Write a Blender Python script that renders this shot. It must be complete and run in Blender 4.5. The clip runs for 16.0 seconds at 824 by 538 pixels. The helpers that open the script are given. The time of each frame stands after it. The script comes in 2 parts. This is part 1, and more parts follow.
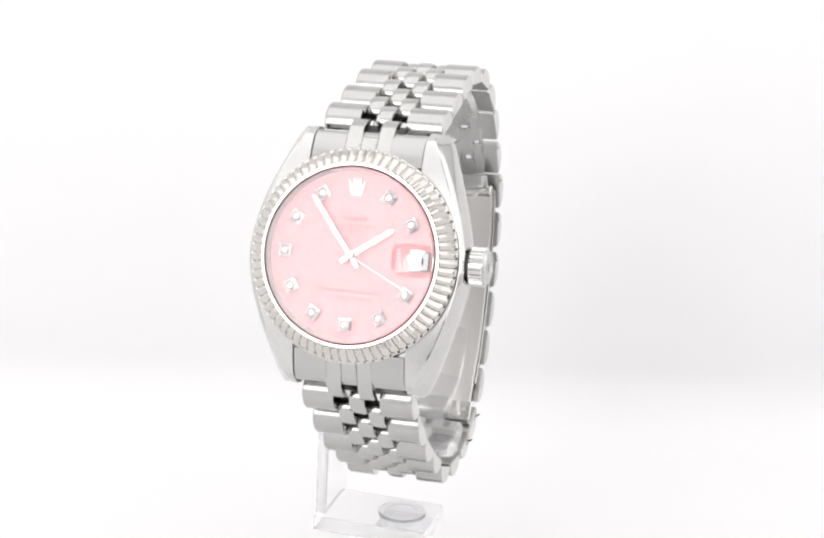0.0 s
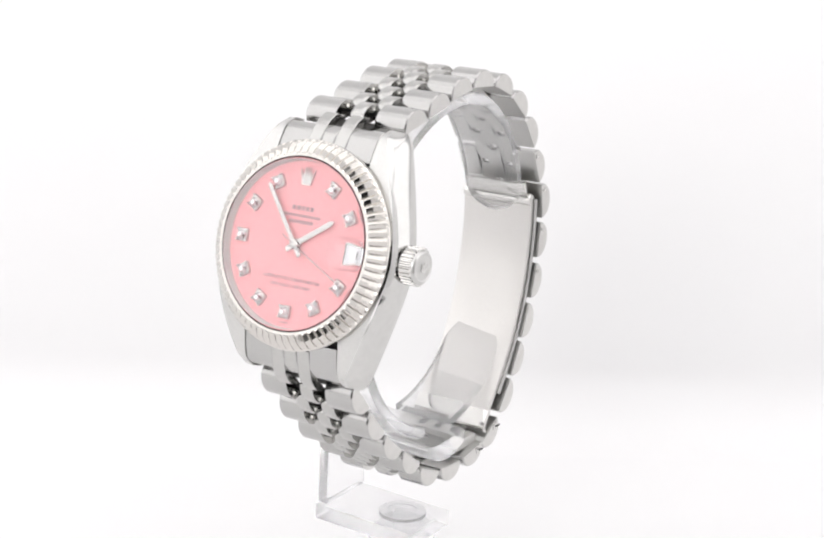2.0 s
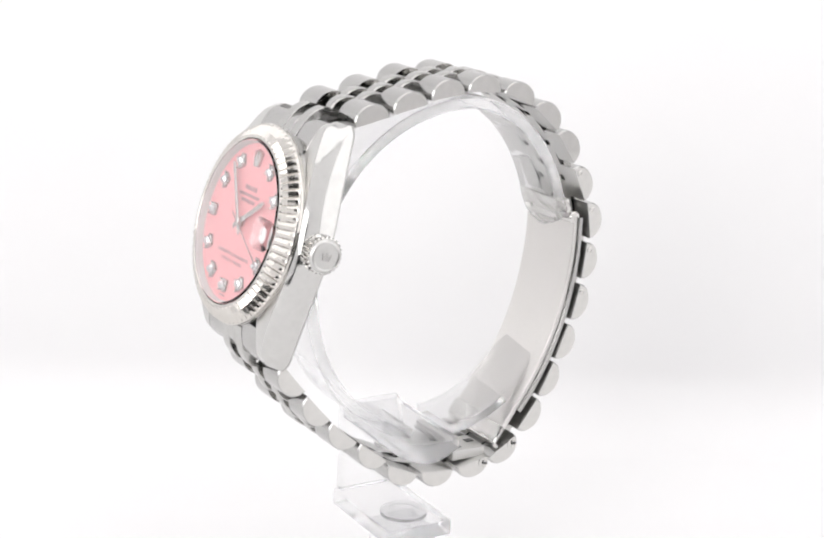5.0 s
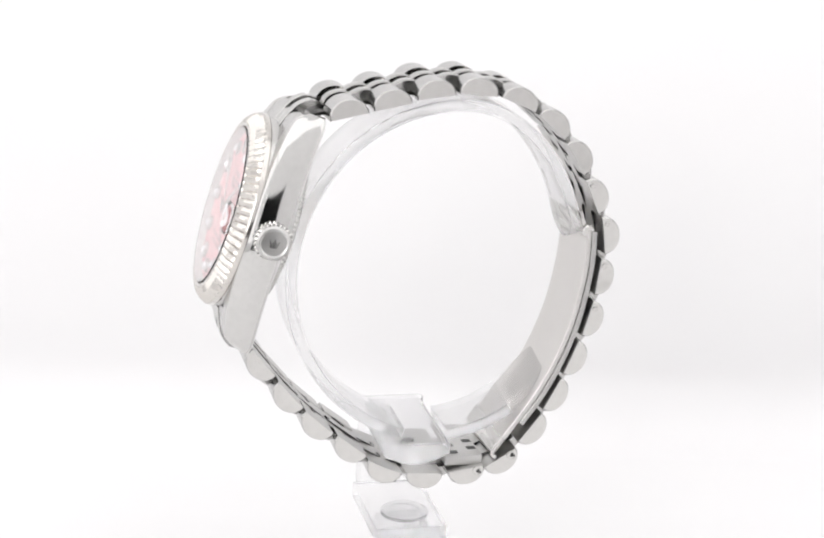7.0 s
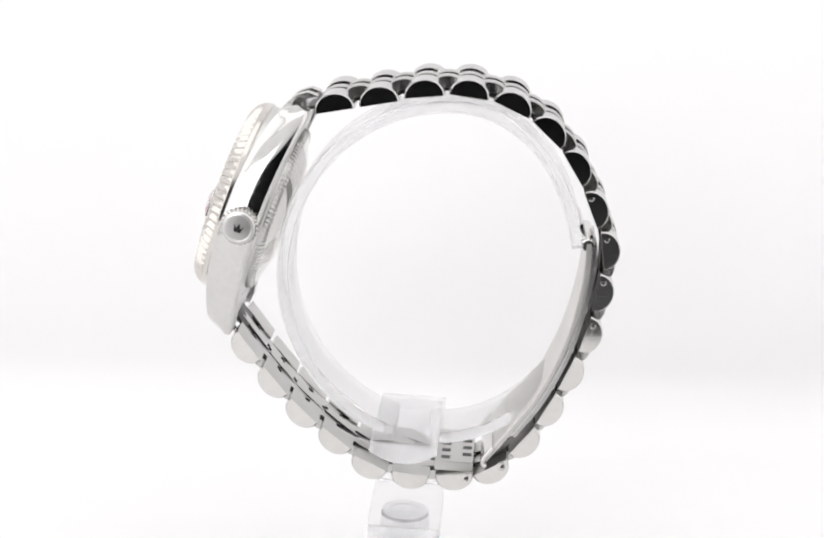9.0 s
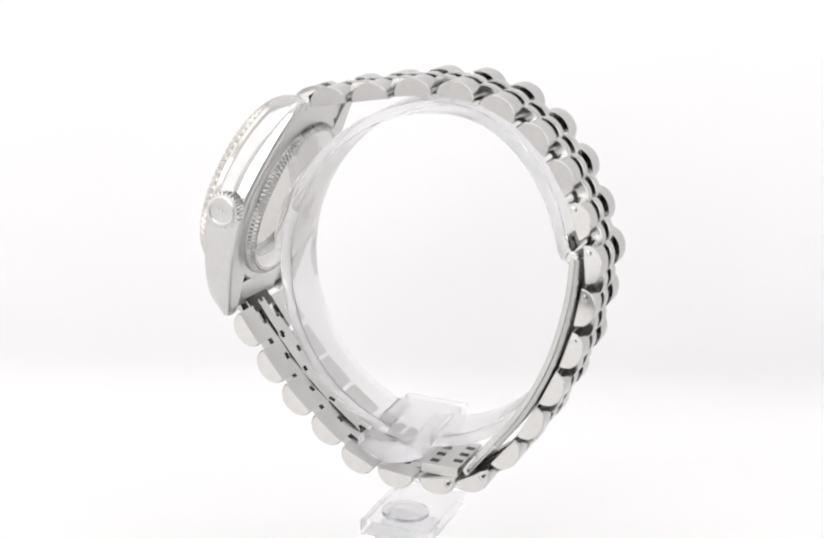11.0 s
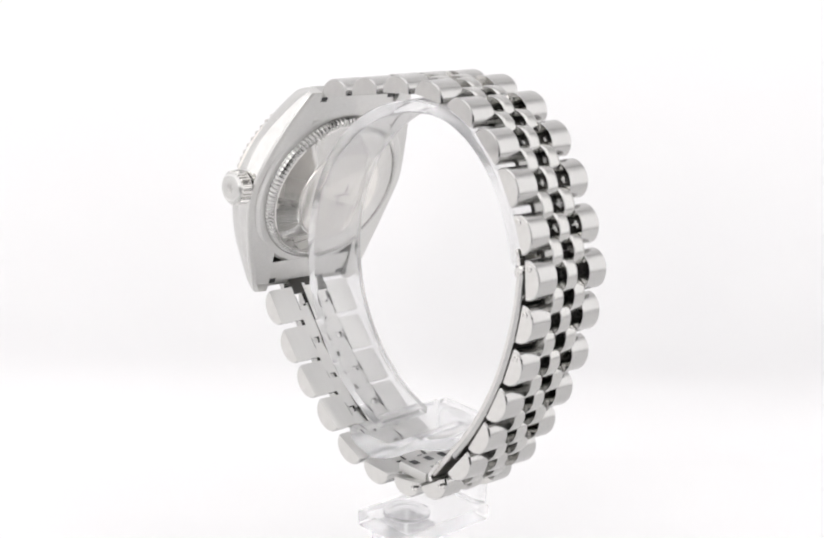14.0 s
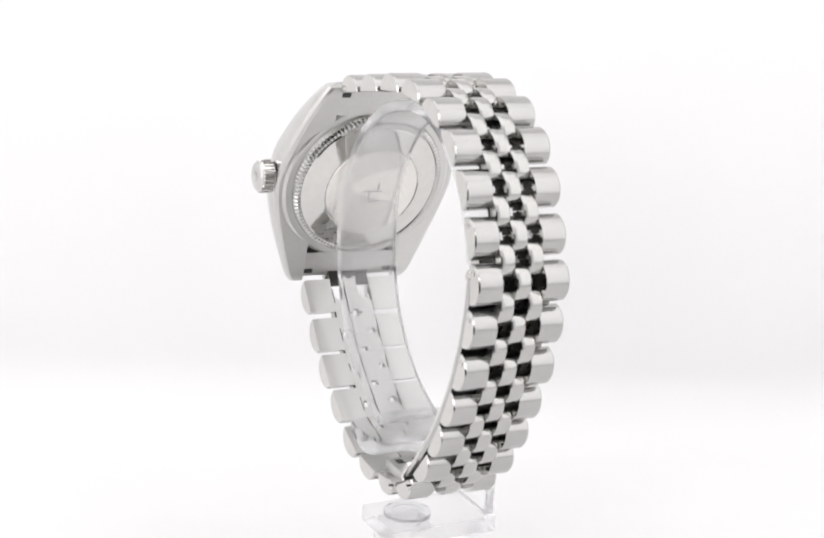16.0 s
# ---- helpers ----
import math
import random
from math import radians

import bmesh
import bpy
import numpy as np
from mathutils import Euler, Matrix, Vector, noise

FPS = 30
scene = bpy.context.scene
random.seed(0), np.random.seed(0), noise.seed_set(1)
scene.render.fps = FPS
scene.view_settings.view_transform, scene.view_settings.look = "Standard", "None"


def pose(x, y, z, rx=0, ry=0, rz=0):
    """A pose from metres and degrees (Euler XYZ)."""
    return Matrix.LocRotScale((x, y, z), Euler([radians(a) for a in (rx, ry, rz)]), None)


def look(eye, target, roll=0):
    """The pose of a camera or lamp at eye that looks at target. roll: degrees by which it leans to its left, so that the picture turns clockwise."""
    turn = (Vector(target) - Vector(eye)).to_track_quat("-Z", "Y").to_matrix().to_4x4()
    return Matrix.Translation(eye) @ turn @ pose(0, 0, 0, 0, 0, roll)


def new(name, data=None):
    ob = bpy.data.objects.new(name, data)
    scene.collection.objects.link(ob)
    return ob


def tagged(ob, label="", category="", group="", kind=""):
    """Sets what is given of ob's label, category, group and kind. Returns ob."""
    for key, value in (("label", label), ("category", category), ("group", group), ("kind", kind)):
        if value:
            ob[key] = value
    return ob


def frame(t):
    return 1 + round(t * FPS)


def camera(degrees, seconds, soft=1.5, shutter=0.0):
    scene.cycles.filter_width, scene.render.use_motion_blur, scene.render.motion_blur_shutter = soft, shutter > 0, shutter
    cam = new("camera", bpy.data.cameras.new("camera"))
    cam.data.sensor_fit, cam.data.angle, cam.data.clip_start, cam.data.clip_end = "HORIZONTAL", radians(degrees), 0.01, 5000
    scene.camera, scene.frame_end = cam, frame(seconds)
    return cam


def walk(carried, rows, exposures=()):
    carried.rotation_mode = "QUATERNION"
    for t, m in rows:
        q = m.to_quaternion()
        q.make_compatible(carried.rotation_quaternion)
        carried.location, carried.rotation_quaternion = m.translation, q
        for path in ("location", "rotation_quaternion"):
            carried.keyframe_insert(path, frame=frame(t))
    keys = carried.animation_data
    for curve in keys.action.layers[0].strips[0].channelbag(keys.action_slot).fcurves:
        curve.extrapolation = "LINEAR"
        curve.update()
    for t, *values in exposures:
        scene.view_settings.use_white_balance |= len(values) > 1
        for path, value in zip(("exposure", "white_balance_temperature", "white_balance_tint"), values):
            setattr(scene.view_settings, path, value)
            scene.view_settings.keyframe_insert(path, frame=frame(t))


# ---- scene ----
# The camera stands still; the watch on its stand turns before it.
EYE = (-0.00078, -0.23476, 0.12871)
cam = camera(27.15, 16.0, soft=2.1)
STAY = look(EYE, (EYE[0], EYE[1] + 0.95519, EYE[2] - 0.29600), 2.94)
walk(cam, [(0.0, STAY), (16.0, STAY)])

# ---- light ----
world = bpy.data.worlds.new("dark_studio")
scene.world = world
world.use_nodes = True
world.node_tree.nodes["Background"].inputs[0].default_value = (0.02, 0.02, 0.021, 1)
world.node_tree.nodes["Background"].inputs[1].default_value = 1.0
scene.view_settings.exposure = 0.0


def panel_lamp(name, eye, target, wide, high, watts):
    lamp = bpy.data.lights.new(name, "AREA")
    lamp.shape, lamp.size, lamp.size_y, lamp.energy = "RECTANGLE", wide, high, watts
    lamp.color = (1.0, 0.994, 0.995)
    ob = new(name, lamp)
    ob.matrix_world = look(eye, target)
    return ob


panel_lamp("ceiling_lamp", (0, -0.04, 0.625), (0, -0.04, 0), 0.80, 0.58, 1.21)
panel_lamp("side_lamp", (-0.415, -0.09, 0.335), (0, -0.09, 0.335), 0.48, 0.58, 0.64)
panel_lamp("side_lamp", (0.415, -0.09, 0.335), (0, -0.09, 0.335), 0.48, 0.58, 0.64)
panel_lamp("front_lamp", (-0.16, -0.32, 0.185), (0, 0, 0.07), 0.17, 0.22, 0.36)

# ---- materials ----
MM = 0.001


def material(name):
    m = bpy.data.materials.new(name)
    m.use_nodes = True
    nt = m.node_tree
    return m, nt, nt.nodes["Principled BSDF"]


def node(nt, kind, **inputs):
    n = nt.nodes.new(kind)
    for key, value in inputs.items():
        n.inputs[key].default_value = value
    return n


def steel(name, colour, rough, spread=0.05, stretch=(1, 1, 1), scale=900.0, bump=0.0):
    """Metal with fine grain, stretched along a brushing direction, and faint smudges in its gloss."""
    m, nt, b = material(name)
    b.inputs["Metallic"].default_value = 1.0
    tc = nt.nodes.new("ShaderNodeTexCoord")
    mp = nt.nodes.new("ShaderNodeMapping")
    mp.inputs["Scale"].default_value = stretch
    nt.links.new(tc.outputs["Object"], mp.inputs["Vector"])
    fine = node(nt, "ShaderNodeTexNoise", Scale=scale, Detail=3.0)
    nt.links.new(mp.outputs["Vector"], fine.inputs["Vector"])
    broad = node(nt, "ShaderNodeTexNoise", Scale=160.0, Detail=2.0)
    nt.links.new(tc.outputs["Object"], broad.inputs["Vector"])
    mix = nt.nodes.new("ShaderNodeMath")
    mix.operation = "MULTIPLY"
    nt.links.new(fine.outputs["Fac"], mix.inputs[0])
    nt.links.new(broad.outputs["Fac"], mix.inputs[1])
    rng = node(nt, "ShaderNodeMapRange")
    rng.inputs["From Min"].default_value, rng.inputs["From Max"].default_value = 0.1, 0.45
    rng.inputs["To Min"].default_value, rng.inputs["To Max"].default_value = max(0.01, rough - spread), rough + spread
    nt.links.new(mix.outputs[0], rng.inputs["Value"])
    nt.links.new(rng.outputs[0], b.inputs["Roughness"])
    ramp = nt.nodes.new("ShaderNodeValToRGB")
    ramp.color_ramp.elements[0].position, ramp.color_ramp.elements[1].position = 0.3, 0.7
    ramp.color_ramp.elements[0].color = (*[c * 0.94 for c in colour], 1)
    ramp.color_ramp.elements[1].color = (*colour, 1)
    nt.links.new(fine.outputs["Fac"], ramp.inputs[0])
    nt.links.new(ramp.outputs[0], b.inputs["Base Color"])
    if bump:
        bp = node(nt, "ShaderNodeBump", Strength=bump, Distance=0.00003)
        nt.links.new(fine.outputs["Fac"], bp.inputs["Height"])
        nt.links.new(bp.outputs[0], b.inputs["Normal"])
    return m


POLISHED = steel("polished_steel", (0.67, 0.66, 0.64), 0.07, 0.04)
BRUSHED = steel("brushed_steel", (0.49, 0.485, 0.475), 0.21, 0.06, (1, 0.03, 1), 7000.0, 0.06)
CASE_STEEL = steel("polished_case_steel", (0.63, 0.625, 0.61), 0.10, 0.04)
BEAD_STEEL = steel("polished_bead_steel", (0.52, 0.515, 0.50), 0.20, 0.05)
# Near-black colour paints in the shade deep between the bracelet's beads.
CORE_SHADE = steel("shaded_core_steel", (0.06, 0.058, 0.055), 0.35, 0.1)
INNER_STEEL = steel("satin_inner_steel", (0.61, 0.605, 0.59), 0.40, 0.08, (0.03, 1, 1), 6000.0, 0.04)
SATIN_STEEL = steel("satin_case_steel", (0.63, 0.625, 0.61), 0.31, 0.03, (1, 1, 1), 3000.0)
WHITE_GOLD = steel("white_gold", (0.66, 0.635, 0.60), 0.17, 0.05)
# Dark colour that stands for shade inside slots and behind the crown.
RECESS_SHADE = steel("recess_shade_metal", (0.10, 0.10, 0.10), 0.5, 0.1)


def clear(name, ior, colour, rough=0.0, pure=1.0):
    m, nt, b = material(name)
    b.inputs["Base Color"].default_value = (*colour, 1)
    b.inputs["Transmission Weight"].default_value = pure
    b.inputs["IOR"].default_value = ior
    if rough:
        n = node(nt, "ShaderNodeTexNoise", Scale=300.0, Detail=3.0)
        rng = node(nt, "ShaderNodeMapRange")
        rng.inputs["To Max"].default_value = rough
        nt.links.new(n.outputs["Fac"], rng.inputs["Value"])
        nt.links.new(rng.outputs[0], b.inputs["Roughness"])
    else:
        b.inputs["Roughness"].default_value = 0.0
    return m


LENS_CRYSTAL = clear("lens_crystal", 1.45, (1, 1, 1))
SAPPHIRE = clear("sapphire_crystal", 1.5, (1, 1, 1))


def milky(name, ior, share):
    """Clear moulded plastic with a little white haze in it."""
    m = clear(name, ior, (1.0, 1.0, 1.0), 0.05, 0.96)
    nt = m.node_tree
    haze = node(nt, "ShaderNodeBsdfTranslucent", Color=(0.97, 0.97, 0.98, 1))
    mix = node(nt, "ShaderNodeMixShader", Fac=share)
    nt.links.new(nt.nodes["Principled BSDF"].outputs[0], mix.inputs[1])
    nt.links.new(haze.outputs[0], mix.inputs[2])
    nt.links.new(mix.outputs[0], nt.nodes["Material Output"].inputs["Surface"])
    return m


ACRYLIC = milky("clear_acrylic", 1.19, 0.16)


def paint(name, colour, rough, amount=0.04, scale=400.0, metallic=0.0):
    m, nt, b = material(name)
    n = node(nt, "ShaderNodeTexNoise", Scale=scale, Detail=4.0)
    tc = nt.nodes.new("ShaderNodeTexCoord")
    nt.links.new(tc.outputs["Object"], n.inputs["Vector"])
    ramp = nt.nodes.new("ShaderNodeValToRGB")
    ramp.color_ramp.elements[0].color = (*[c * (1 - amount) for c in colour], 1)
    ramp.color_ramp.elements[1].color = (*colour, 1)
    nt.links.new(n.outputs["Fac"], ramp.inputs[0])
    nt.links.new(ramp.outputs[0], b.inputs["Base Color"])
    b.inputs["Roughness"].default_value = rough
    b.inputs["Metallic"].default_value = metallic
    return m


PINK = paint("pink_lacquer", (0.90, 0.41, 0.425), 0.35, 0.03, 3000.0)
PRINT = paint("grey_print", (0.36, 0.22, 0.23), 0.5)
SILVERED = paint("silvered_flange", (0.62, 0.61, 0.60), 0.4)
DATE_WHITE = paint("date_disc_white", (0.85, 0.85, 0.87), 0.5)
BLACK_PRINT = paint("black_print", (0.02, 0.02, 0.02), 0.5)
PAPER = paint("white_sweep_paper", (0.85, 0.845, 0.847), 0.7, 0.02, 30.0)
CLOTH = paint("white_diffuser_cloth", (0.86, 0.855, 0.86), 0.8, 0.03, 60.0)
BLACK_WALL = paint("dark_studio_wall", (0.06, 0.06, 0.062), 0.8, 0.3, 4.0)
GEM = steel("diamond_facets", (0.74, 0.74, 0.75), 0.03, 0.02)
HAND_STEEL = steel("hand_steel", (0.56, 0.545, 0.53), 0.12, 0.04)
CLASP_STEEL = steel("satin_clasp_steel", (0.68, 0.665, 0.645), 0.36, 0.08, (0.03, 1, 1), 6000.0, 0.04)
DISC_STEEL = steel("satin_disc_steel", (0.80, 0.78, 0.75), 0.22, 0.02, (1, 1, 1), 300.0)


# ---- mesh helpers ----
def put(name, bm, mats, parent=None, label="", angle=22):
    me = bpy.data.meshes.new(name)
    bmesh.ops.recalc_face_normals(bm, faces=bm.faces)
    bm.to_mesh(me)
    bm.free()
    for m in mats if isinstance(mats, (list, tuple)) else [mats]:
        me.materials.append(m)
    me.shade_smooth()
    me.set_sharp_from_angle(angle=radians(angle))
    ob = new(name, me)
    ob.parent = parent
    return tagged(ob, label) if label else ob


def part(name, bm, mat, parent, label="", at=None, angle=22):
    """One mesh object under a thing or under a part, at a pose in its parent's space."""
    ob = put(name, bm, mat, parent, label, angle)
    if at is not None:
        ob.matrix_basis = at
    return ob


def same(name, ob, parent, at):
    """Another piece on the mesh of ob."""
    o = new(name, ob.data)
    o.parent = parent
    o.matrix_basis = at
    return o


def loft(rings, closed=False, bm=None, mats=None):
    """Rings of points joined in order; ends capped unless closed. mats: a material index for each side of the ring."""
    bm = bm or bmesh.new()
    vs = [[bm.verts.new(p) for p in r] for r in rings]
    n = len(vs[0])
    pairs = list(zip(vs, vs[1:])) + ([(vs[-1], vs[0])] if closed else [])
    for a, b in pairs:
        for i in range(n):
            f = bm.faces.new((a[i], a[(i + 1) % n], b[(i + 1) % n], b[i]))
            if mats:
                f.material_index = mats[i]
    if not closed:
        bm.faces.new(vs[0])
        bm.faces.new(vs[-1][::-1])
    return bm


def lathe(profile, steps=96, bm=None, cap=True):
    """A body turned round z from (radius, z) pairs, in mm."""
    bm = bm or bmesh.new()
    rows = []
    for r, z in profile:
        rows.append([bm.verts.new((r * MM * math.cos(2 * math.pi * i / steps), r * MM * math.sin(2 * math.pi * i / steps), z * MM)) for i in range(steps)])
    for a, b in zip(rows, rows[1:]):
        for i in range(steps):
            j = (i + 1) % steps
            bm.faces.new((a[i], a[j], b[j], b[i]))
    if cap:
        bm.faces.new(rows[0])
        bm.faces.new(rows[-1])
    return bm


def block(x0, x1, y0, y1, z0, z1, bevel=0.15, bm=None):
    """A box in mm with bevelled edges."""
    own = bm is None
    bm = bm or bmesh.new()
    v = [bm.verts.new((x * MM, y * MM, z * MM)) for z in (z0, z1) for x, y in ((x0, y0), (x1, y0), (x1, y1), (x0, y1))]
    fs = [bm.faces.new([v[i] for i in q]) for q in ((3, 2, 1, 0), (4, 5, 6, 7), (0, 1, 5, 4), (1, 2, 6, 5), (2, 3, 7, 6), (3, 0, 4, 7))]
    if bevel:
        es = list({e for f in fs for e in f.edges})
        bmesh.ops.bevel(bm, geom=es, offset=bevel * MM, segments=2, profile=0.6, affect="EDGES")
    return bm


def dome(chord, high, y0, y1, e0, e1, steps=16, foot=0.25):
    """A half-round bar across the band (y), flat side down, with eased ends; mm."""
    def ring(y, s):
        pts = []
        for i in range(steps + 1):
            a = math.pi * i / steps
            pts.append((-math.cos(a) * chord / 2 * s * MM, y * MM, (foot + math.sin(a) * (high - foot)) * s * MM + (1 - s) * 0.3 * high * MM))
        pts.append((chord / 2 * s * MM, y * MM, (1 - s) * 0.3 * high * MM))
        pts.append((-chord / 2 * s * MM, y * MM, (1 - s) * 0.3 * high * MM))
        return pts
    return loft([ring(y0, 1 - 2 * e0 / chord), ring(y0 + e0, 1), ring(y1 - e1, 1), ring(y1, 1 - 2 * e1 / chord)])


# ---- the light tent ----
def slab(name, x0, x1, y0, y1, z0, z1, mat):
    return tagged(put(name, block(x0, x1, y0, y1, z0, z1, 0), mat), kind="structure")


def sweep():
    """White paper that lies on the table and curves up into the back wall."""
    pts = [(-185, 0)]
    pts += [(71 + 16 * math.sin(a), 16 - 16 * math.cos(a)) for a in [radians(80 * i / 16) for i in range(17)]]
    y, z = pts[-1]
    while y < 290:
        # The paper hangs steeply at its foot and leans back more the higher it goes.
        lean = radians(10 + 30 * min(1.0, z / 90.0))
        y, z = y + 4 * math.sin(lean), z + 4 * math.cos(lean)
        pts.append((y, z))
    pts += [(y + 2, 640)]
    rings = [[(x * MM, y * MM, z * MM) for y, z in pts] + [(x * MM, (y + 6) * MM, (z - 6) * MM) for y, z in pts[::-1]] for x in (-420, 420)]
    ob = put("floor", loft(rings), PAPER)
    ob.matrix_basis = pose(0, -0.008, 0, 0, 0, 4.5)
    return tagged(ob, "white paper sweep curving up into a backdrop", "backdrop", kind="structure")


sweep()
slab("floor_flap_west", -421, -115, -340, -186, -8, -0.5, CLOTH)
slab("floor_flap_east", 115, 421, -340, -186, -8, -0.5, CLOTH)
slab("wall_west", -430, -422, -340, 350, -8, 640, CLOTH)
slab("wall_east", 422, 430, -340, 350, -8, 640, CLOTH)
slab("ceiling", -430, 430, -340, 360, 641, 648, CLOTH)
slab("wall_front_west", -430, -120, -348, -341, -8, 640, CLOTH)
slab("wall_front_east", 120, 430, -348, -341, -8, 640, CLOTH)
slab("wall_front_top", -120, 120, -348, -341, 250, 640, CLOTH)
slab("table", -430, 430, -186, 350, -40, -10, CLOTH)
# Black curtains close the front, behind the camera.
slab("curtain_floor", -430, 430, -620, -187, -40, -12, BLACK_WALL)
slab("curtain_south", -430, 430, -628, -621, -40, 648, BLACK_WALL)
slab("curtain_west", -438, -431, -620, -349, -40, 648, BLACK_WALL)
slab("curtain_east", 431, 438, -620, -349, -40, 648, BLACK_WALL)
slab("curtain_top", -430, 430, -620, -349, 641, 648, BLACK_WALL)

# ---- the wristwatch ----
HEIGHT = 0.056
watch = tagged(new("wristwatch"), "steel wristwatch with pink dial and fluted bezel on clear stand", "watch")
# The dial's own space: x to 3 o'clock, y to 12 o'clock, z out of the dial.
DIAL = Matrix(((-0.01159, 0.29549, -0.95527, -0.0271), (-0.99885, 0.04112, 0.02484, 0.0011), (0.04662, 0.95446, 0.29468, 0.00933), (0, 0, 0, 1)))


def case_body():
    """Middle case: a drum with two flanks that run out into the four lugs."""
    bm = lathe([(13.2, -6.45), (13.65, -6.2), (13.65, -1.32), (13.4, -1.1)], 96)
    for f in bm.faces:
        f.material_index = 1
    steps = 9
    for side in (-1, 1):
        rings = []
        for i in range(61):
            y = -17.0 + 34.0 * i / 60
            a = abs(y) / 17.0
            foot = 14.9 - 4.8 * a ** 1.4
            head = 14.1 - 5.85 * a ** 1.6
            inn = min(max(7.65, math.sqrt(max(0.0, 12.6 ** 2 - y * y)) - 0.2), 11.6)
            top = -1.0 - 2.7 * a ** 2.9
            low = -6.0 - 1.35 * a ** 2
            if a > 0.9:
                s = (a - 0.9) / 0.1
                top -= 1.5 * s * s
                low += 0.35 * s * s
                foot -= 0.4 * s * s
            edge = (head + 0.5, top - 0.62)
            sec = [(inn, low), (foot - 0.75, low), (foot - 0.2, low + 0.18)]
            for k in range(steps + 1):
                v = k / steps
                x = foot + (edge[0] - foot) * v ** 1.5 + 0.22 * math.sin(math.pi * v)
                sec.append((x, low + 0.5 + (edge[1] - low - 0.5) * v))
            sec += [(head + 0.42, top - 0.5), (head, top - 0.02), (head - 0.2, top), (inn, top)]
            rings.append([(side * x * MM, (y - 0.3) * MM, z * MM) for x, z in sec])
        n = len(rings[0])
        loft(rings, bm=bm, mats=[1, 1, 1] + [0] * (n - 5) + [1, 1])
    return bm


case = part("case", case_body(), [CASE_STEEL, SATIN_STEEL], watch, "steel case with polished flanks and satin lugs", DIAL, 16)
# Crown tube in dark metal; its colour paints the shadowed gap behind the crown.
part("shaded_crown_tube", lathe([(2.0, 13.0), (2.0, 15.0), (1.7, 15.05)], 32), RECESS_SHADE, case, "", pose(0, 0, -3.8 * MM, 0, 90, 0))


def fluted_bezel():
    """A ring of 72 V-shaped flutes on a slope between two plain rims."""
    bm = bmesh.new()
    n = 288
    prof = [(11.3, 0.1, 0), (11.36, 1.15, 0), (11.5, 1.31, 0), (11.85, 1.31, 0), (11.98, 1.22, 0.8), (12.8, 0.75, 1), (13.45, 0.02, 1), (13.66, -0.32, 0.6), (13.86, -0.44, 0), (13.92, -0.56, 0), (13.9, -1.05, 0), (13.78, -1.3, 0), (11.6, -1.3, 0)]
    rows = []
    for r, z, f in prof:
        row = []
        for i in range(n):
            k = (0.19, 0.02, -0.21, 0.02)[i % 4] * f
            a = 2 * math.pi * i / n
            rr = r + k * 0.65
            row.append(bm.verts.new((rr * MM * math.cos(a), rr * MM * math.sin(a), (z + k * 0.75) * MM)))
        rows.append(row)
    for a, b in zip(rows, rows[1:]):
        for i in range(n):
            j = (i + 1) % n
            bm.faces.new((a[i], a[j], b[j], b[i]))
    return bm


part("bezel", fluted_bezel(), WHITE_GOLD, watch, "fluted white gold bezel", DIAL, 12)
dial = part("dial", lathe([(11.5, -0.5), (11.5, 0.0)], 96), PINK, watch, "plain pink lacquered dial", DIAL)
part("inner_ring", lathe([(11.28, 1.0), (10.95, 0.01)], 96, cap=False), SILVERED, dial, "satin silvered inner ring")


def marker():
    """A round cut stone in a square claw setting."""
    bm = block(-0.72, 0.72, -0.72, 0.72, -0.3, 0.42, 0.28)
    for sx in (-1, 1):
        for sy in (-1, 1):
            block(sx * 0.6 - 0.1, sx * 0.6 + 0.1, sy * 0.6 - 0.1, sy * 0.6 + 0.1, 0.3, 0.58, 0.05, bm)
    before = set(bm.faces)
    rows = []
    for r, z, k in ((0.56, 0.40, 0), (0.52, 0.56, 0), (0.27, 0.95, 0.5), (0.13, 0.97, 0)):
        rows.append([bm.verts.new((r * MM * math.cos((i + k) * math.pi / 4), r * MM * math.sin((i + k) * math.pi / 4), z * MM)) for i in range(8)])
    for a, b in zip(rows, rows[1:]):
        for i in range(8):
            j = (i + 1) % 8
            bm.faces.new((a[i], a[j], b[j]))
            bm.faces.new((a[i], b[j], b[i]))
    bm.faces.new(rows[-1])
    for f in bm.faces:
        if f not in before:
            f.material_index = 1
    return bm


first = None
for hour in (1, 2, 4, 5, 6, 7, 8, 9, 10, 11):
    a = radians(90 - 30 * hour)
    at = pose(8.9 * MM * math.cos(a), 8.9 * MM * math.sin(a), 0, 0, 0, -30 * hour) @ Matrix.Diagonal((1.25, 1.25, 0.95, 1))
    if first is None:
        first = part("hour_marker", marker(), [HAND_STEEL, GEM], dial, "diamond in a square steel setting", at, 10)
    else:
        tagged(same("hour_marker", first, dial, at), "diamond in a square steel setting")


def prism(pts, z0, z1, bevel=0.05):
    bm = loft([[(x * MM, y * MM, z * MM) for x, y in pts] for z in (z0, z1)])
    if bevel:
        bmesh.ops.bevel(bm, geom=list(bm.edges), offset=bevel * MM, segments=1, affect="EDGES")
    return bm


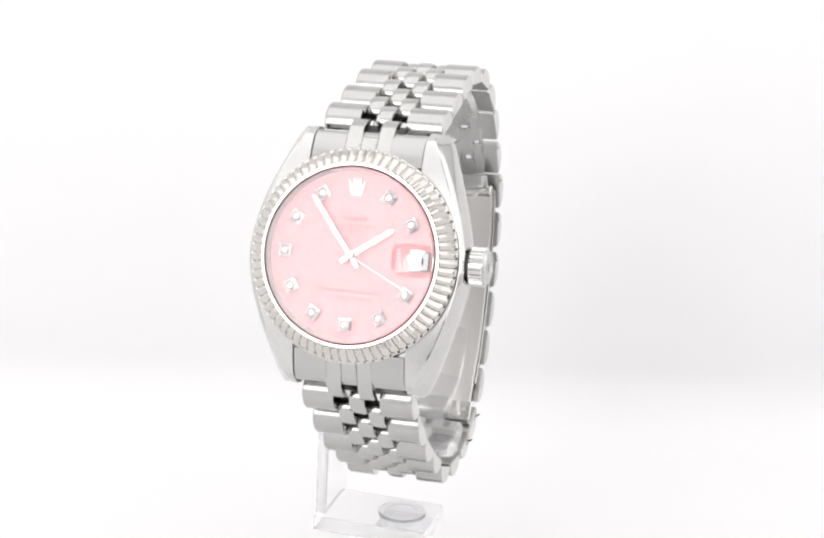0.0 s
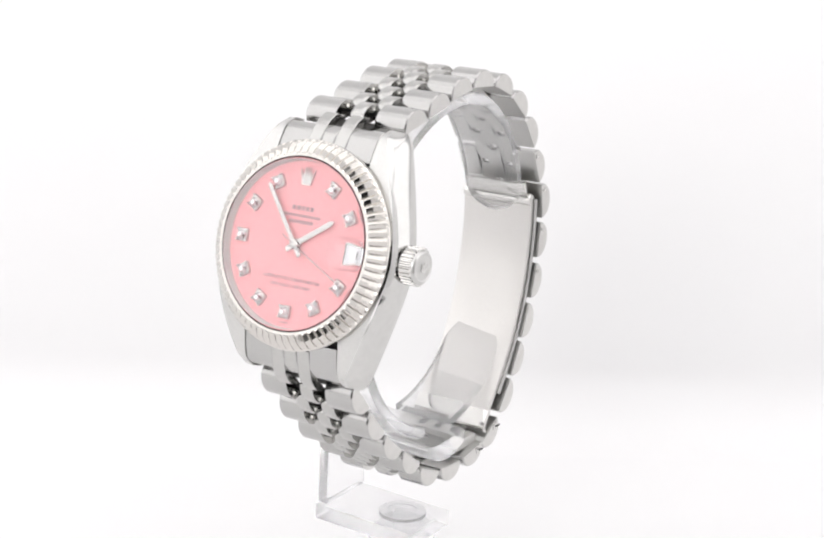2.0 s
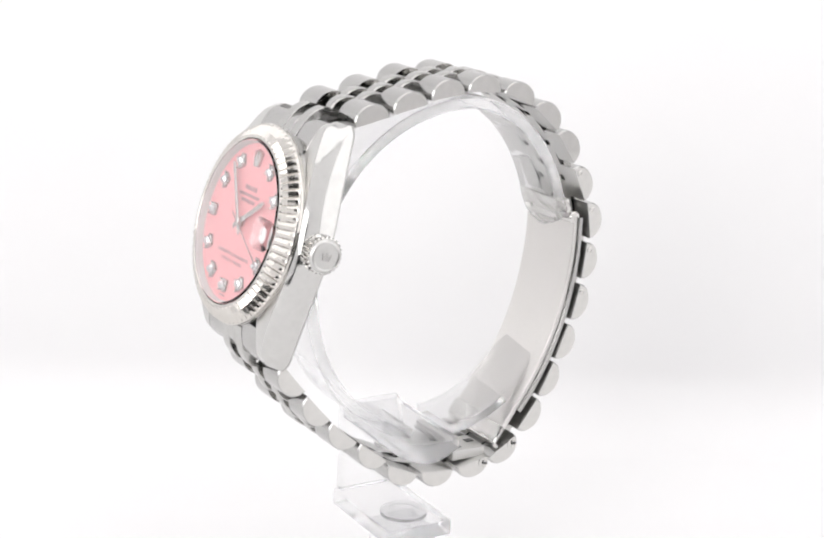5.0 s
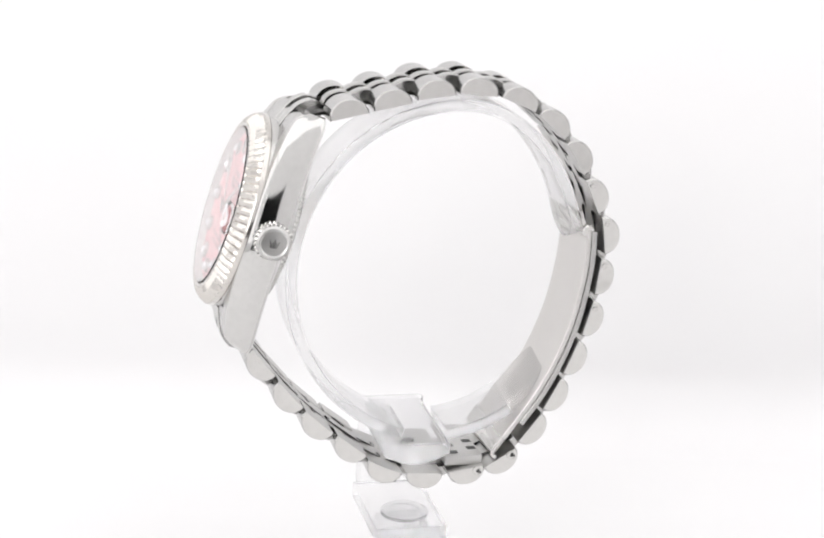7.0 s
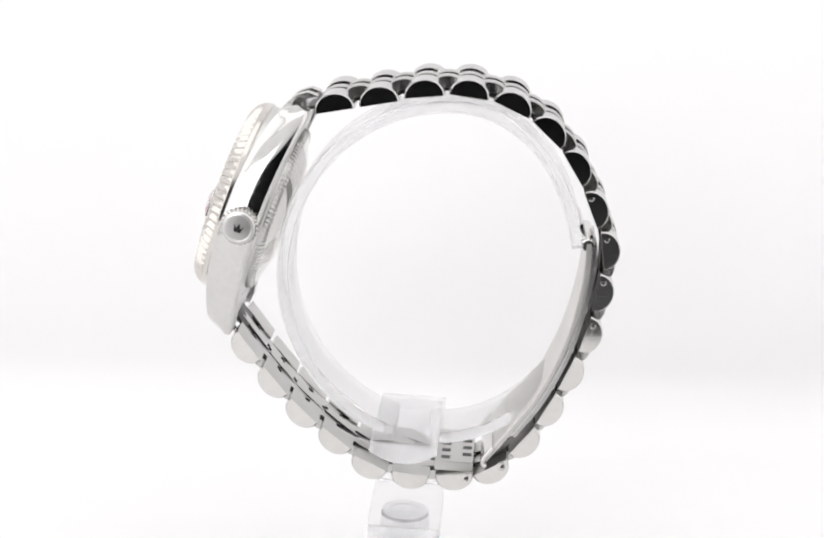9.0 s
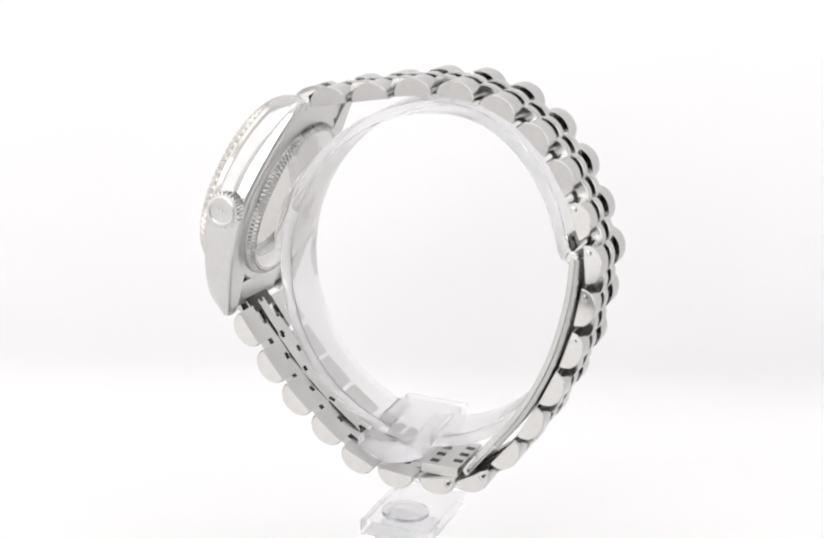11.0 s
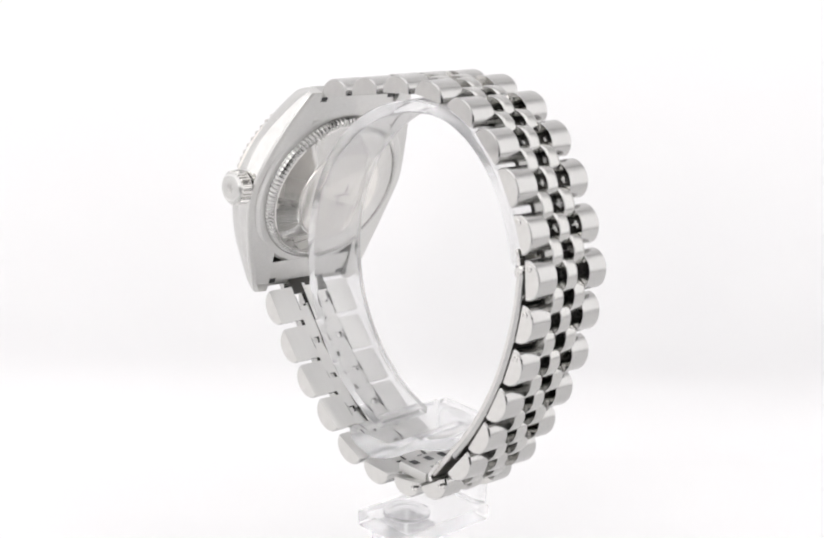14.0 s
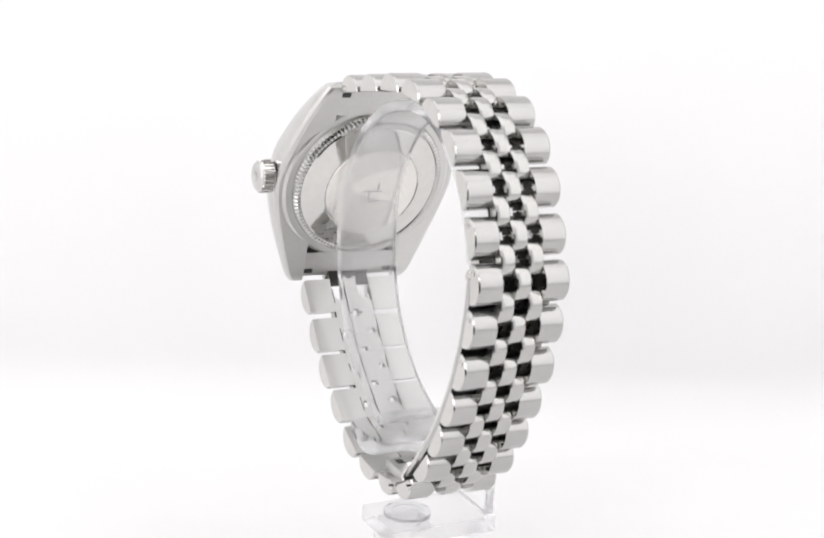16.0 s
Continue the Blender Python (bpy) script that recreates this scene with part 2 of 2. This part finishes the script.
part("applied_emblem", prism([(-0.55, -0.9), (0.55, -0.9), (0.95, 0.75), (0.5, -0.1), (0.36, 0.95), (0.12, 0.0), (0, 1.05), (-0.12, 0.0), (-0.36, 0.95), (-0.5, -0.1), (-0.95, 0.75)], 0.02, 0.35, 0.0), HAND_STEEL, dial, "small polished applied emblem", pose(0, 8.9 * MM, 0) @ Matrix.Diagonal((1.2, 1.25, 1, 1)))


def hand(length, tail, wide, tip, z):
    return prism([(-wide / 2, -tail), (wide / 2, -tail), (wide / 2, length - 0.5), (tip / 2, length), (-tip / 2, length), (-wide / 2, length - 0.5)], z, z + 0.16, 0.05)


part("hour_hand", hand(6.6, 1.6, 0.75, 0.3, 0.42), HAND_STEEL, dial, "polished baton hour hand", pose(0, 0, 0, 0, 0, -56))
part("minute_hand", hand(9.3, 1.9, 0.62, 0.2, 0.6), HAND_STEEL, dial, "polished baton minute hand", pose(0, 0, 0, 0, 0, 37.4))
part("seconds_hand", hand(9.2, 2.3, 0.13, 0.08, 0.77), HAND_STEEL, dial, "thin seconds hand", pose(0, 0, 0, 0, 0, -117))
part("hand_hub", lathe([(0.75, 0.0), (0.75, 0.4), (0.6, 0.43), (0.6, 0.84), (0.45, 0.9), (0.1, 0.92)], 24), HAND_STEEL, dial)
window = part("date_window", block(7.95, 10.05, -0.95, 0.95, 0.0, 0.14, 0.03), DATE_WHITE, dial, "white date window")
part("date_bar", block(9.25, 9.42, -0.42, 0.42, 0.14, 0.17, 0), BLACK_PRINT, window)
part("window_rim", loft([[(x * MM, y * MM, z * MM) for x, y in ((9.0 - a, -b), (9.0 + a, -b), (9.0 + a, b), (9.0 - a, b))] for a, b, z in ((1.05, 0.95, 0.02), (1.2, 1.1, 0.02), (1.2, 1.1, 0.16), (1.05, 0.95, 0.22))], closed=True), POLISHED, window)


def lettering(text, y, size):
    cu = bpy.data.curves.new("lettering", "FONT")
    cu.body, cu.size, cu.align_x, cu.align_y, cu.extrude = text, size * MM, "CENTER", "CENTER", 0.008 * MM
    cu.space_character, cu.offset = 1.12, 0.015 * MM
    cu.materials.append(PRINT)
    ob = new("lettering", cu)
    ob.parent = dial
    ob.matrix_basis = pose(0, y * MM, 0.02 * MM)
    return tagged(ob, "small grey printed lettering")


def bars(y, high, widths, gap):
    """Printed marks, one bar for each character."""
    x = -(sum(widths) + gap * (len(widths) - 1)) / 2
    bm = bmesh.new()
    for w in widths:
        block(x, x + w, y - high / 2, y + high / 2, 0.01, 0.03, 0, bm)
        x += w + gap
    return part("printed_bars", bm, PRINT, dial, "row of small grey printed marks")


lettering("SUPERLATIVE CHRONOMETER", -4.6, 0.62)
lettering("OFFICIALLY CERTIFIED", -5.5, 0.58)
bars(4.75, 0.62, [0.5, 0.55, 0.4, 0.45, 0.5], 0.26)
bars(3.75, 0.4, [0.28] * 6 + [0.05] + [0.26] * 9, 0.12)
bars(2.95, 0.5, [0.36] * 8, 0.14)
bars(-10.3, 0.2, [0.22] * 5, 0.1)

crystal = part("crystal", lathe([(11.2, 1.02), (11.28, 1.06), (11.28, 1.32), (11.1, 1.42)], 128), SAPPHIRE, watch, "clear flat sapphire crystal with a magnifier", DIAL, 10)
crystal.visible_shadow = False


def magnifier():
    """A low rounded rectangular lens."""
    bm = bmesh.new()
    rows = []
    n = 40
    for s, z in [(1.0, 1.43)] + [(k, 1.6 + 0.68 * (1 - k * k)) for k in (1.0, 0.94, 0.86, 0.76, 0.64, 0.5, 0.35, 0.18)]:
        row = []
        for i in range(n):
            a = 2 * math.pi * i / n
            c, d = math.cos(a), math.sin(a)
            x = 2.75 * math.copysign(abs(c) ** 0.55, c) * s
            y = 2.15 * math.copysign(abs(d) ** 0.55, d) * s
            row.append(bm.verts.new(((8.5 + x) * MM, y * MM, z * MM)))
        rows.append(row)
    for a, b in zip(rows, rows[1:]):
        for i in range(n):
            j = (i + 1) % n
            bm.faces.new((a[i], a[j], b[j], b[i]))
    bm.faces.new(rows[0])
    bm.faces.new(rows[-1])
    return bm


lens = part("magnifier", magnifier(), LENS_CRYSTAL, crystal, "small magnifying lens over the date")
lens.visible_shadow = False


def knurled(r, z0, z1, teeth, deep):
    bm = bmesh.new()
    rows = []
    for z, s in ((z0, 0.9), (z0 + 0.15, 1), (z1 - 0.15, 1), (z1, 0.9)):
        rows.append([])
        for i in range(teeth * 4):
            a = 2 * math.pi * i / (teeth * 4)
            rr = (r + (deep if i % 4 in (0, 1) else -deep) * (1 if s == 1 else 0)) * (1 if s == 1 else 0.95)
            rows[-1].append(bm.verts.new((rr * MM * math.cos(a), rr * MM * math.sin(a), z * MM)))
    for a, b in zip(rows, rows[1:]):
        for i in range(teeth * 4):
            j = (i + 1) % (teeth * 4)
            bm.faces.new((a[i], a[j], b[j], b[i]))
    bm.faces.new(rows[0])
    bm.faces.new(rows[-1])
    return bm


crown = part("crown", knurled(2.45, 14.95, 16.85, 26, 0.13), POLISHED, watch, "knurled steel winding crown", DIAL @ pose(0, 0, -3.8 * MM, 0, 90, 0), 20)
part("crown_cap", lathe([(2.3, 16.8), (2.25, 17.0), (2.05, 17.22), (1.85, 17.28), (1.7, 17.2), (1.0, 17.24), (0.2, 17.26)], 40), SATIN_STEEL, crown, "smooth domed crown end")
part("crown_emblem", prism([(-0.45, -0.6), (0.45, -0.6), (0.7, 0.45), (0.3, -0.1), (0, 0.65), (-0.3, -0.1), (-0.7, 0.45)], 17.15, 17.32, 0.0), POLISHED, crown)

back = part("caseback", lathe([(12.95, -6.05), (12.85, -6.25), (12.3, -6.4), (11.5, -6.5), (11.2, -7.35), (10.9, -7.5), (8.0, -8.4), (7.7, -8.48), (7.5, -8.42), (0.2, -8.42)], 128), POLISHED, watch, "polished steel caseback with a knurled edge", DIAL, 4)


def knurl(teeth=110):
    """A sloping ring cut with fine straight teeth."""
    bm = bmesh.new()
    rows = []
    for r, z, f in ((12.25, -6.38, 0), (12.2, -6.6, 0.3), (12.0, -7.1, 1), (11.6, -7.42, 1), (11.25, -7.5, 0), (11.1, -7.4, 0)):
        rows.append([])
        for i in range(teeth * 4):
            a = 2 * math.pi * i / (teeth * 4)
            rr = r + f * (0.06, 0.06, -0.06, -0.06)[i % 4]
            rows[-1].append(bm.verts.new((rr * MM * math.cos(a), rr * MM * math.sin(a), (z - f * (0.05, 0.05, -0.05, -0.05)[i % 4]) * MM)))
    for a, b in zip(rows, rows[1:]):
        for i in range(teeth * 4):
            j = (i + 1) % (teeth * 4)
            bm.faces.new((a[i], a[j], b[j], b[i]))
    return bm


part("knurled_ring", knurl(), BEAD_STEEL, back, "finely knurled ring", None, 15)
part("back_disc", lathe([(7.45, -8.4), (7.4, -8.5), (7.2, -8.56), (0.2, -8.56)], 96), DISC_STEEL, back, "satin centre disc", None, 4)

marks = bmesh.new()
for x0, x1, y0, y1 in ((-1.6, 1.6, -0.1, 0.1), (-0.9, -0.7, 0.3, 1.6), (0.4, 0.6, -1.5, -0.3), (-1.2, 0.4, -1.75, -1.55)):
    block(x0, x1, y0, y1, -8.62, -8.57, 0.02, marks)
part("engraved_bars", marks, BRUSHED, back, "faint engraved marks")

COLS = 2.13


def end_link(sign):
    """The piece that fills the space between two lugs, with its three ridges."""
    rings = []
    for i in range(9):
        y = 12.2 + 4.3 * i / 8
        top = -1.25 - 2.6 * (y / 17.0) ** 3.5 - (0.5 * ((i - 6) / 2) ** 2 if i > 6 else 0)
        rings.append([(x * MM, sign * y * MM, z * MM) for x, z in ((-7.6, -6.5), (7.6, -6.5), (7.6, top - 0.15), (7.45, top), (-7.45, top), (-7.6, top - 0.15))])
    ob = part("end_link", loft(rings, mats=[1, 0, 0, 0, 0, 0]), [BRUSHED, SATIN_STEEL], watch, "brushed steel end piece between the lugs", DIAL @ pose(0, -0.3 * MM, 0))
    for x in (-6.7, 6.7):
        # No hole is cut; a dark block paints the shade of the slot.
        part("bar_slot_shade", block(x - 0.75, x + 0.75, sign * 15.6 - 0.4, sign * 15.6 + 0.4, -6.56, -6.4, 0.02), RECESS_SHADE, ob, "dark block for the shade in a spring bar slot")
    for c in (-1, 0, 1):
        rings = []
        reach = 18.3 if c else 16.4
        for i in range(13):
            y = 13.3 + (reach - 13.3) * i / 12
            top = -0.98 - 2.8 * (y / 17.0) ** 3.5 - 0.8 * max(0, (i - 8) / 4) ** 2
            h = COLS / 2 - 0.06
            rings.append([((c * COLS + x) * MM, sign * y * MM, z * MM) for x, z in ((-h, top - 1.6), (h, top - 1.6), (h, top - 0.12), (h - 0.12, top), (-h + 0.12, top), (-h, top - 0.12))])
        part("ridge", loft(rings), BEAD_STEEL, ob)


end_link(1)
end_link(-1)

# The band: middle of each link's flat side (x, z, mm), from the upper lugs over the top and round to the lower lugs.
LINKS = [(-12.15, 23.7), (-6.1, 25.0), (0.0, 26.3), (6.0, 26.6), (11.9, 25.2), (16.95, 21.95), (20.85, 17.35), (23.75, 11.75), (25.85, 6.1), (25.45, 0.05), (24.3, -6.2), (22.15, -12.1), (19.6, -17.6), (16.5, -22.7),
         (12.2, -27.2), (7.1, -28.6), (0.8, -28.85), (-5.05, -27.6), (-10.05, -24.0), (-14.95, -20.2), (-19.15, -15.85), (-23.1, -10.85)]


MIDDLE = 0.5
# The whole watch leans a little to its side on the stand.
LEAN = pose(0, 0, -0.00025, -2.0, 0, 0)


def half_of(i):
    """Half the band's width at link i; it narrows to the clasp."""
    return 6.8 + (1.35 if i < 11 else 0.8) * max(0.0, 1 - min(i, 21 - i) / 7.0)


def link_pose(i):
    """The pose of link i; halves lie between two links."""
    def one(j):
        a, b = LINKS[max(0, j - 1)], LINKS[min(21, j + 1)]
        return Vector(LINKS[j]), math.atan2(b[1] - a[1], b[0] - a[0])
    j = int(math.floor(i))
    if j == i:
        p, a = one(j)
    else:
        (p, a), (q, b) = one(j), one(j + 1)
        b = a + (b - a + math.pi) % (2 * math.pi) - math.pi
        p, a = (p + q) / 2, (a + b) / 2
    t = Vector((math.cos(a), 0, math.sin(a)))
    y = Vector((0, 1, 0))
    n = t.cross(y)
    m = Matrix((t, y, n)).transposed().to_4x4()
    m.translation = Vector((p[0], MIDDLE, p[1])) * MM
    return LEAN @ m


def outer(chord, high, y0, y1, e0, e1):
    """An outer piece: brushed along the round, polished at its ends, satin on the inside."""
    bm = dome(chord, high, y0, y1, e0, e1)
    bmesh.ops.recalc_face_normals(bm, faces=bm.faces)
    for f in bm.faces:
        f.material_index = 1 if abs(f.normal.y) > 0.9 else 2 if f.normal.z < -0.7 else 0
    return bm


def bead(chord=4.6, high=2.45, wide=2.12, steps=18):
    """A middle piece: a half-round bar whose crown also falls away to both sides."""
    rings = []
    for k in range(9):
        u = -1 + k / 4
        fall = abs(u) ** 7
        c, h = chord * (1 - 0.06 * fall), high * (1 - 0.07 * fall)
        ring = []
        for i in range(steps + 1):
            a = math.pi * i / steps
            ring.append((-math.cos(a) * c / 2 * MM, u * wide / 2 * MM, (0.9 + math.sin(a) * (h - 0.9)) * MM))
        rings.append(ring)
    return loft(rings)


def floor_plate(wide, reach=3.08):
    """The flat inside of one middle piece, notched at both ends where the pins turn."""
    w, a, b = wide / 2, 0.5, 0.45
    pts = [(-reach, -w), (reach, -w), (reach, -a), (reach - b, -a), (reach - b, a), (reach, a), (reach, w), (-reach, w), (-reach, a), (-reach + b, a), (-reach + b, -a), (-reach, -a)]
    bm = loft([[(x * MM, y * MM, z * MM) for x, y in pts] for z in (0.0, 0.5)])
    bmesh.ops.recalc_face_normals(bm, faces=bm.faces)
    # Top and sides go near-black: shade of the bead gaps, put into colour.
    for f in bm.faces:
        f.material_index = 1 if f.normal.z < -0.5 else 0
    return bm


BEAD = PLATE = None
for i in range(22):
    m = link_pose(i)
    inv = m.inverted()
    h = half_of(i)
    c3 = COLS * 1.5
    # Core blocks carry painted shade, darker than the band's own steel.
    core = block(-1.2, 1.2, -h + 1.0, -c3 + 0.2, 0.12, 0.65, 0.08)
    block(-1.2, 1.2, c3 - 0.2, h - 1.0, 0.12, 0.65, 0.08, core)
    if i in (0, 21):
        # Backing added between end piece and band, near-black to paint the gap's shade.
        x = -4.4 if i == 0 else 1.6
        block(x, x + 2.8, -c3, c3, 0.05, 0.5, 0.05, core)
    link = part("link", core, CORE_SHADE, watch, "bracelet link of two brushed outer pieces and polished beads", m)
    for y0, y1, e0, e1 in ((-h, -c3 - 0.02, 0.2, 0.05), (c3 + 0.02, h, 0.05, 0.2)):
        part("outer_piece", outer(5.5, 2.5, y0, y1, e0, e1), [BRUSHED, POLISHED, INNER_STEEL], link, "", None, 30)
    spots = [Matrix()]
    if i < 21:
        k = inv @ link_pose(i + 0.5)
        spots += [k @ pose(0, c * COLS * MM, 0) for c in (-1, 1)]
    for at in spots:
        if BEAD is None:
            BEAD = part("bead", bead(), BEAD_STEEL, link, "", at, 40)
            PLATE = part("plate", floor_plate(2.1), [CORE_SHADE, INNER_STEEL], link, "", at, 30)
        else:
            same("bead", BEAD, link, at)
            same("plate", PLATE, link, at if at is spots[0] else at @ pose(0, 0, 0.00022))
    if i in (7, 8, 9, 10, 14, 15):
        for s in (-1, 1):
            e = 1.8 if i > 12 else 1.0
            part("screw", lathe([(0.42 * e, 0), (0.42 * e, 0.1), (0.3 * e, 0.12), (0.28 * e, 0.06)], 16), POLISHED, link, "", pose(-1.6 * MM, s * (h - 0.03) * MM, 0.7 * MM, -90 * s, 0, 0))

            if i > 12:
                # The groove is a dark block with its shade put into the colour.
                part("screw_slot_shade", block(-0.7, 0.7, -0.16, 0.16, 0.1, 0.16, 0), RECESS_SHADE, link, "", pose(-1.6 * MM, s * (h - 0.03) * MM, 0.7 * MM, -90 * s, 0, 40))


# The folding clasp on the inside of the band.
def curve_at(points, s):
    """A smooth run through points; s from 0 to 1."""
    x = s * (len(points) - 1)
    i = min(int(x), len(points) - 2)
    f = x - i
    p = [Vector(points[max(0, min(len(points) - 1, i + d))]) for d in (-1, 0, 1, 2)]
    return 0.5 * (2 * p[1] + (p[2] - p[0]) * f + (2 * p[0] - 5 * p[1] + 4 * p[2] - p[3]) * f * f + (3 * p[1] - p[0] - 3 * p[2] + p[3]) * f ** 3)


def strip(points, thick, y0, y1, steps=40, ease=0.12, taper=0.0):
    rings = []
    for i in range(steps + 1):
        s = i / steps
        p = curve_at(points, s)
        d = (curve_at(points, min(1, s + 0.01)) - curve_at(points, max(0, s - 0.01))).normalized()
        n = Vector((-d[1], d[0]))
        a, b = y0 + taper * s, y1 - taper * s
        ring = []
        for y, o in ((a + ease, -1), (b - ease, -1), (b, -1 + 2 * ease / thick), (b, 1 - 2 * ease / thick), (b - ease, 1), (a + ease, 1), (a, 1 - 2 * ease / thick), (a, -1 + 2 * ease / thick)):
            q = p + n * o * thick / 2
            ring.append((q[0] * MM, y * MM, q[1] * MM))
        rings.append(ring)
    return loft(rings)


INNER = [(24.0, 6.8), (23.9, 2.0), (23.2, -3.0), (22.0, -8.0), (20.1, -13.0), (17.6, -17.8), (14.6, -22.1), (11.4, -26.4)]
clasp = part("clasp_blade", strip(INNER, 0.8, -5.6, 6.3), CLASP_STEEL, watch, "curved satin steel clasp blade", LEAN)
part("clasp_cover", strip([(x + 0.75, z - 0.2) for x, z in INNER[:7]], 0.8, -5.9, 6.6), BRUSHED, clasp, "thin brushed outer leaf")
part("hinge_pin", lathe([(0.75, -5.9), (0.95, -5.7), (0.95, 5.7), (0.75, 5.9)], 20), POLISHED, clasp, "", pose(23.9 * MM, 0.35 * MM, 6.6 * MM, 90, 0, 0))
part("hinge_plate", block(-1.1, 1.1, -5.0, 5.6, -0.3, 0.3, 0.12), POLISHED, clasp, "", pose(23.0 * MM, 0, 8.4 * MM, 0, 70, 0))
part("clasp_lip", strip([(12.6, -24.3), (11.5, -25.8), (11.1, -26.8), (11.6, -27.3)], 0.6, -6.0, 6.7, 20), POLISHED, clasp, "rolled polished lip of the clasp")
bridge = part("clasp_bridge", block(4.2, 9.8, -5.2, 5.9, -28.5, -27.0, 0.15), INNER_STEEL, watch, "pale steel clasp bridge with small slots", LEAN)
for x, y in ((5.1, -4.2), (5.1, -1.4), (5.1, 1.4), (8.2, -2.8), (8.2, 0.0), (8.2, 2.8)):
    # Thin dark block on the surface, coloured like the shade in a slot.
    part("slot", block(x, x + 1.3, y, y + 1.1, -27.02, -26.94, 0), RECESS_SHADE, bridge)

# ---- the clear stand ----
stand = tagged(new("watch_stand"), "clear acrylic ring stand holding the wristwatch upright", "stand")


def ring_arc(a0, a1, steps, tip, cx, near, far, rz):
    """A flat band bent round the ring, wider towards the case (near) than towards the clasp (far); its end is rounded over the last tip degrees."""
    rings = []
    for i in range(steps + 1):
        a = radians(a0 + (a1 - a0) * i / steps)
        ring = []
        rx = far if math.cos(a) > 0 else near
        left = abs(a1 - a0) * (1 - i / steps) / tip
        w = math.sqrt(max(0.03, 1 - (1 - left) ** 2)) if left < 1 else 1
        for o, y in ((0, -4.1), (0, 4.9), (-0.2, 5.1), (-1.5, 5.1), (-1.7, 4.9), (-1.7, -4.1), (-1.5, -4.3), (-0.2, -4.3)):
            ring.append(((cx + (rx + o) * math.cos(a)) * MM, (0.4 + (y - 0.4) * w) * MM, (-0.1 + (rz + o) * math.sin(a)) * MM))
        rings.append(ring)
    return loft(rings)


def saddle():
    """A flat-topped block with a round belly that lies in the band."""
    sec = [(-5.0, -24.3), (4.2, -24.3), (4.5, -24.6), (4.5, -26.0)]
    sec += [(4.5 - 9.8 * i / 12, -26.0 - 1.7 * math.sin(math.pi * i / 12)) for i in range(1, 12)]
    sec += [(-5.3, -26.0), (-5.3, -24.6)]
    cx, cz = -0.4, -25.6
    rings = []
    for y, k in ((-7.6, 0.9), (-7.2, 1), (10.0, 1), (10.4, 0.9)):
        rings.append([((cx + (x - cx) * k) * MM, y * MM, (cz + (z - cz) * k) * MM) for x, z in sec])
    return loft(rings)


part("ring", ring_arc(254, 11, 120, 9, 4.6, 24.5, 19.3, 25.7), ACRYLIC, stand, "", None, 10)
part("short_arm", ring_arc(274.6, 328, 48, 13, 3.0, 22.0, 22.0, 25.2), ACRYLIC, stand, "", None, 10)
part("saddle", saddle(), ACRYLIC, stand, "thick clear block under the ring", None, 10)
part("post", block(-5.0, 5.0, 10.5, 12.2, -38.6, -24.3, 0.4), ACRYLIC, stand, "", None, 10)
foot = part("foot_plate", block(-5.4, 5.5, -5.0, 12.3, -41.2, -38.7, 0.35), ACRYLIC, stand, "", None, 10)
part("boss", lathe([(3.6, -38.65), (3.6, -38.3), (3.45, -38.15), (2.3, -38.15), (2.2, -38.25), (0.1, -38.25)], 40), ACRYLIC, foot)
part("pedestal", block(-3.7, 3.7, -3.7, 3.7, -56.0, -41.3, 0.4), ACRYLIC, stand, "", None, 10)


def motions():
    """Both turn together on the unseen turntable at an even pace."""
    for thing in (watch, stand):
        walk(thing, [(float(t), pose(0, 0, HEIGHT, 0, 0, 74.80 - 8.60 * t) @ pose(0, 0.0004, 0)) for t in range(17)])


motions()
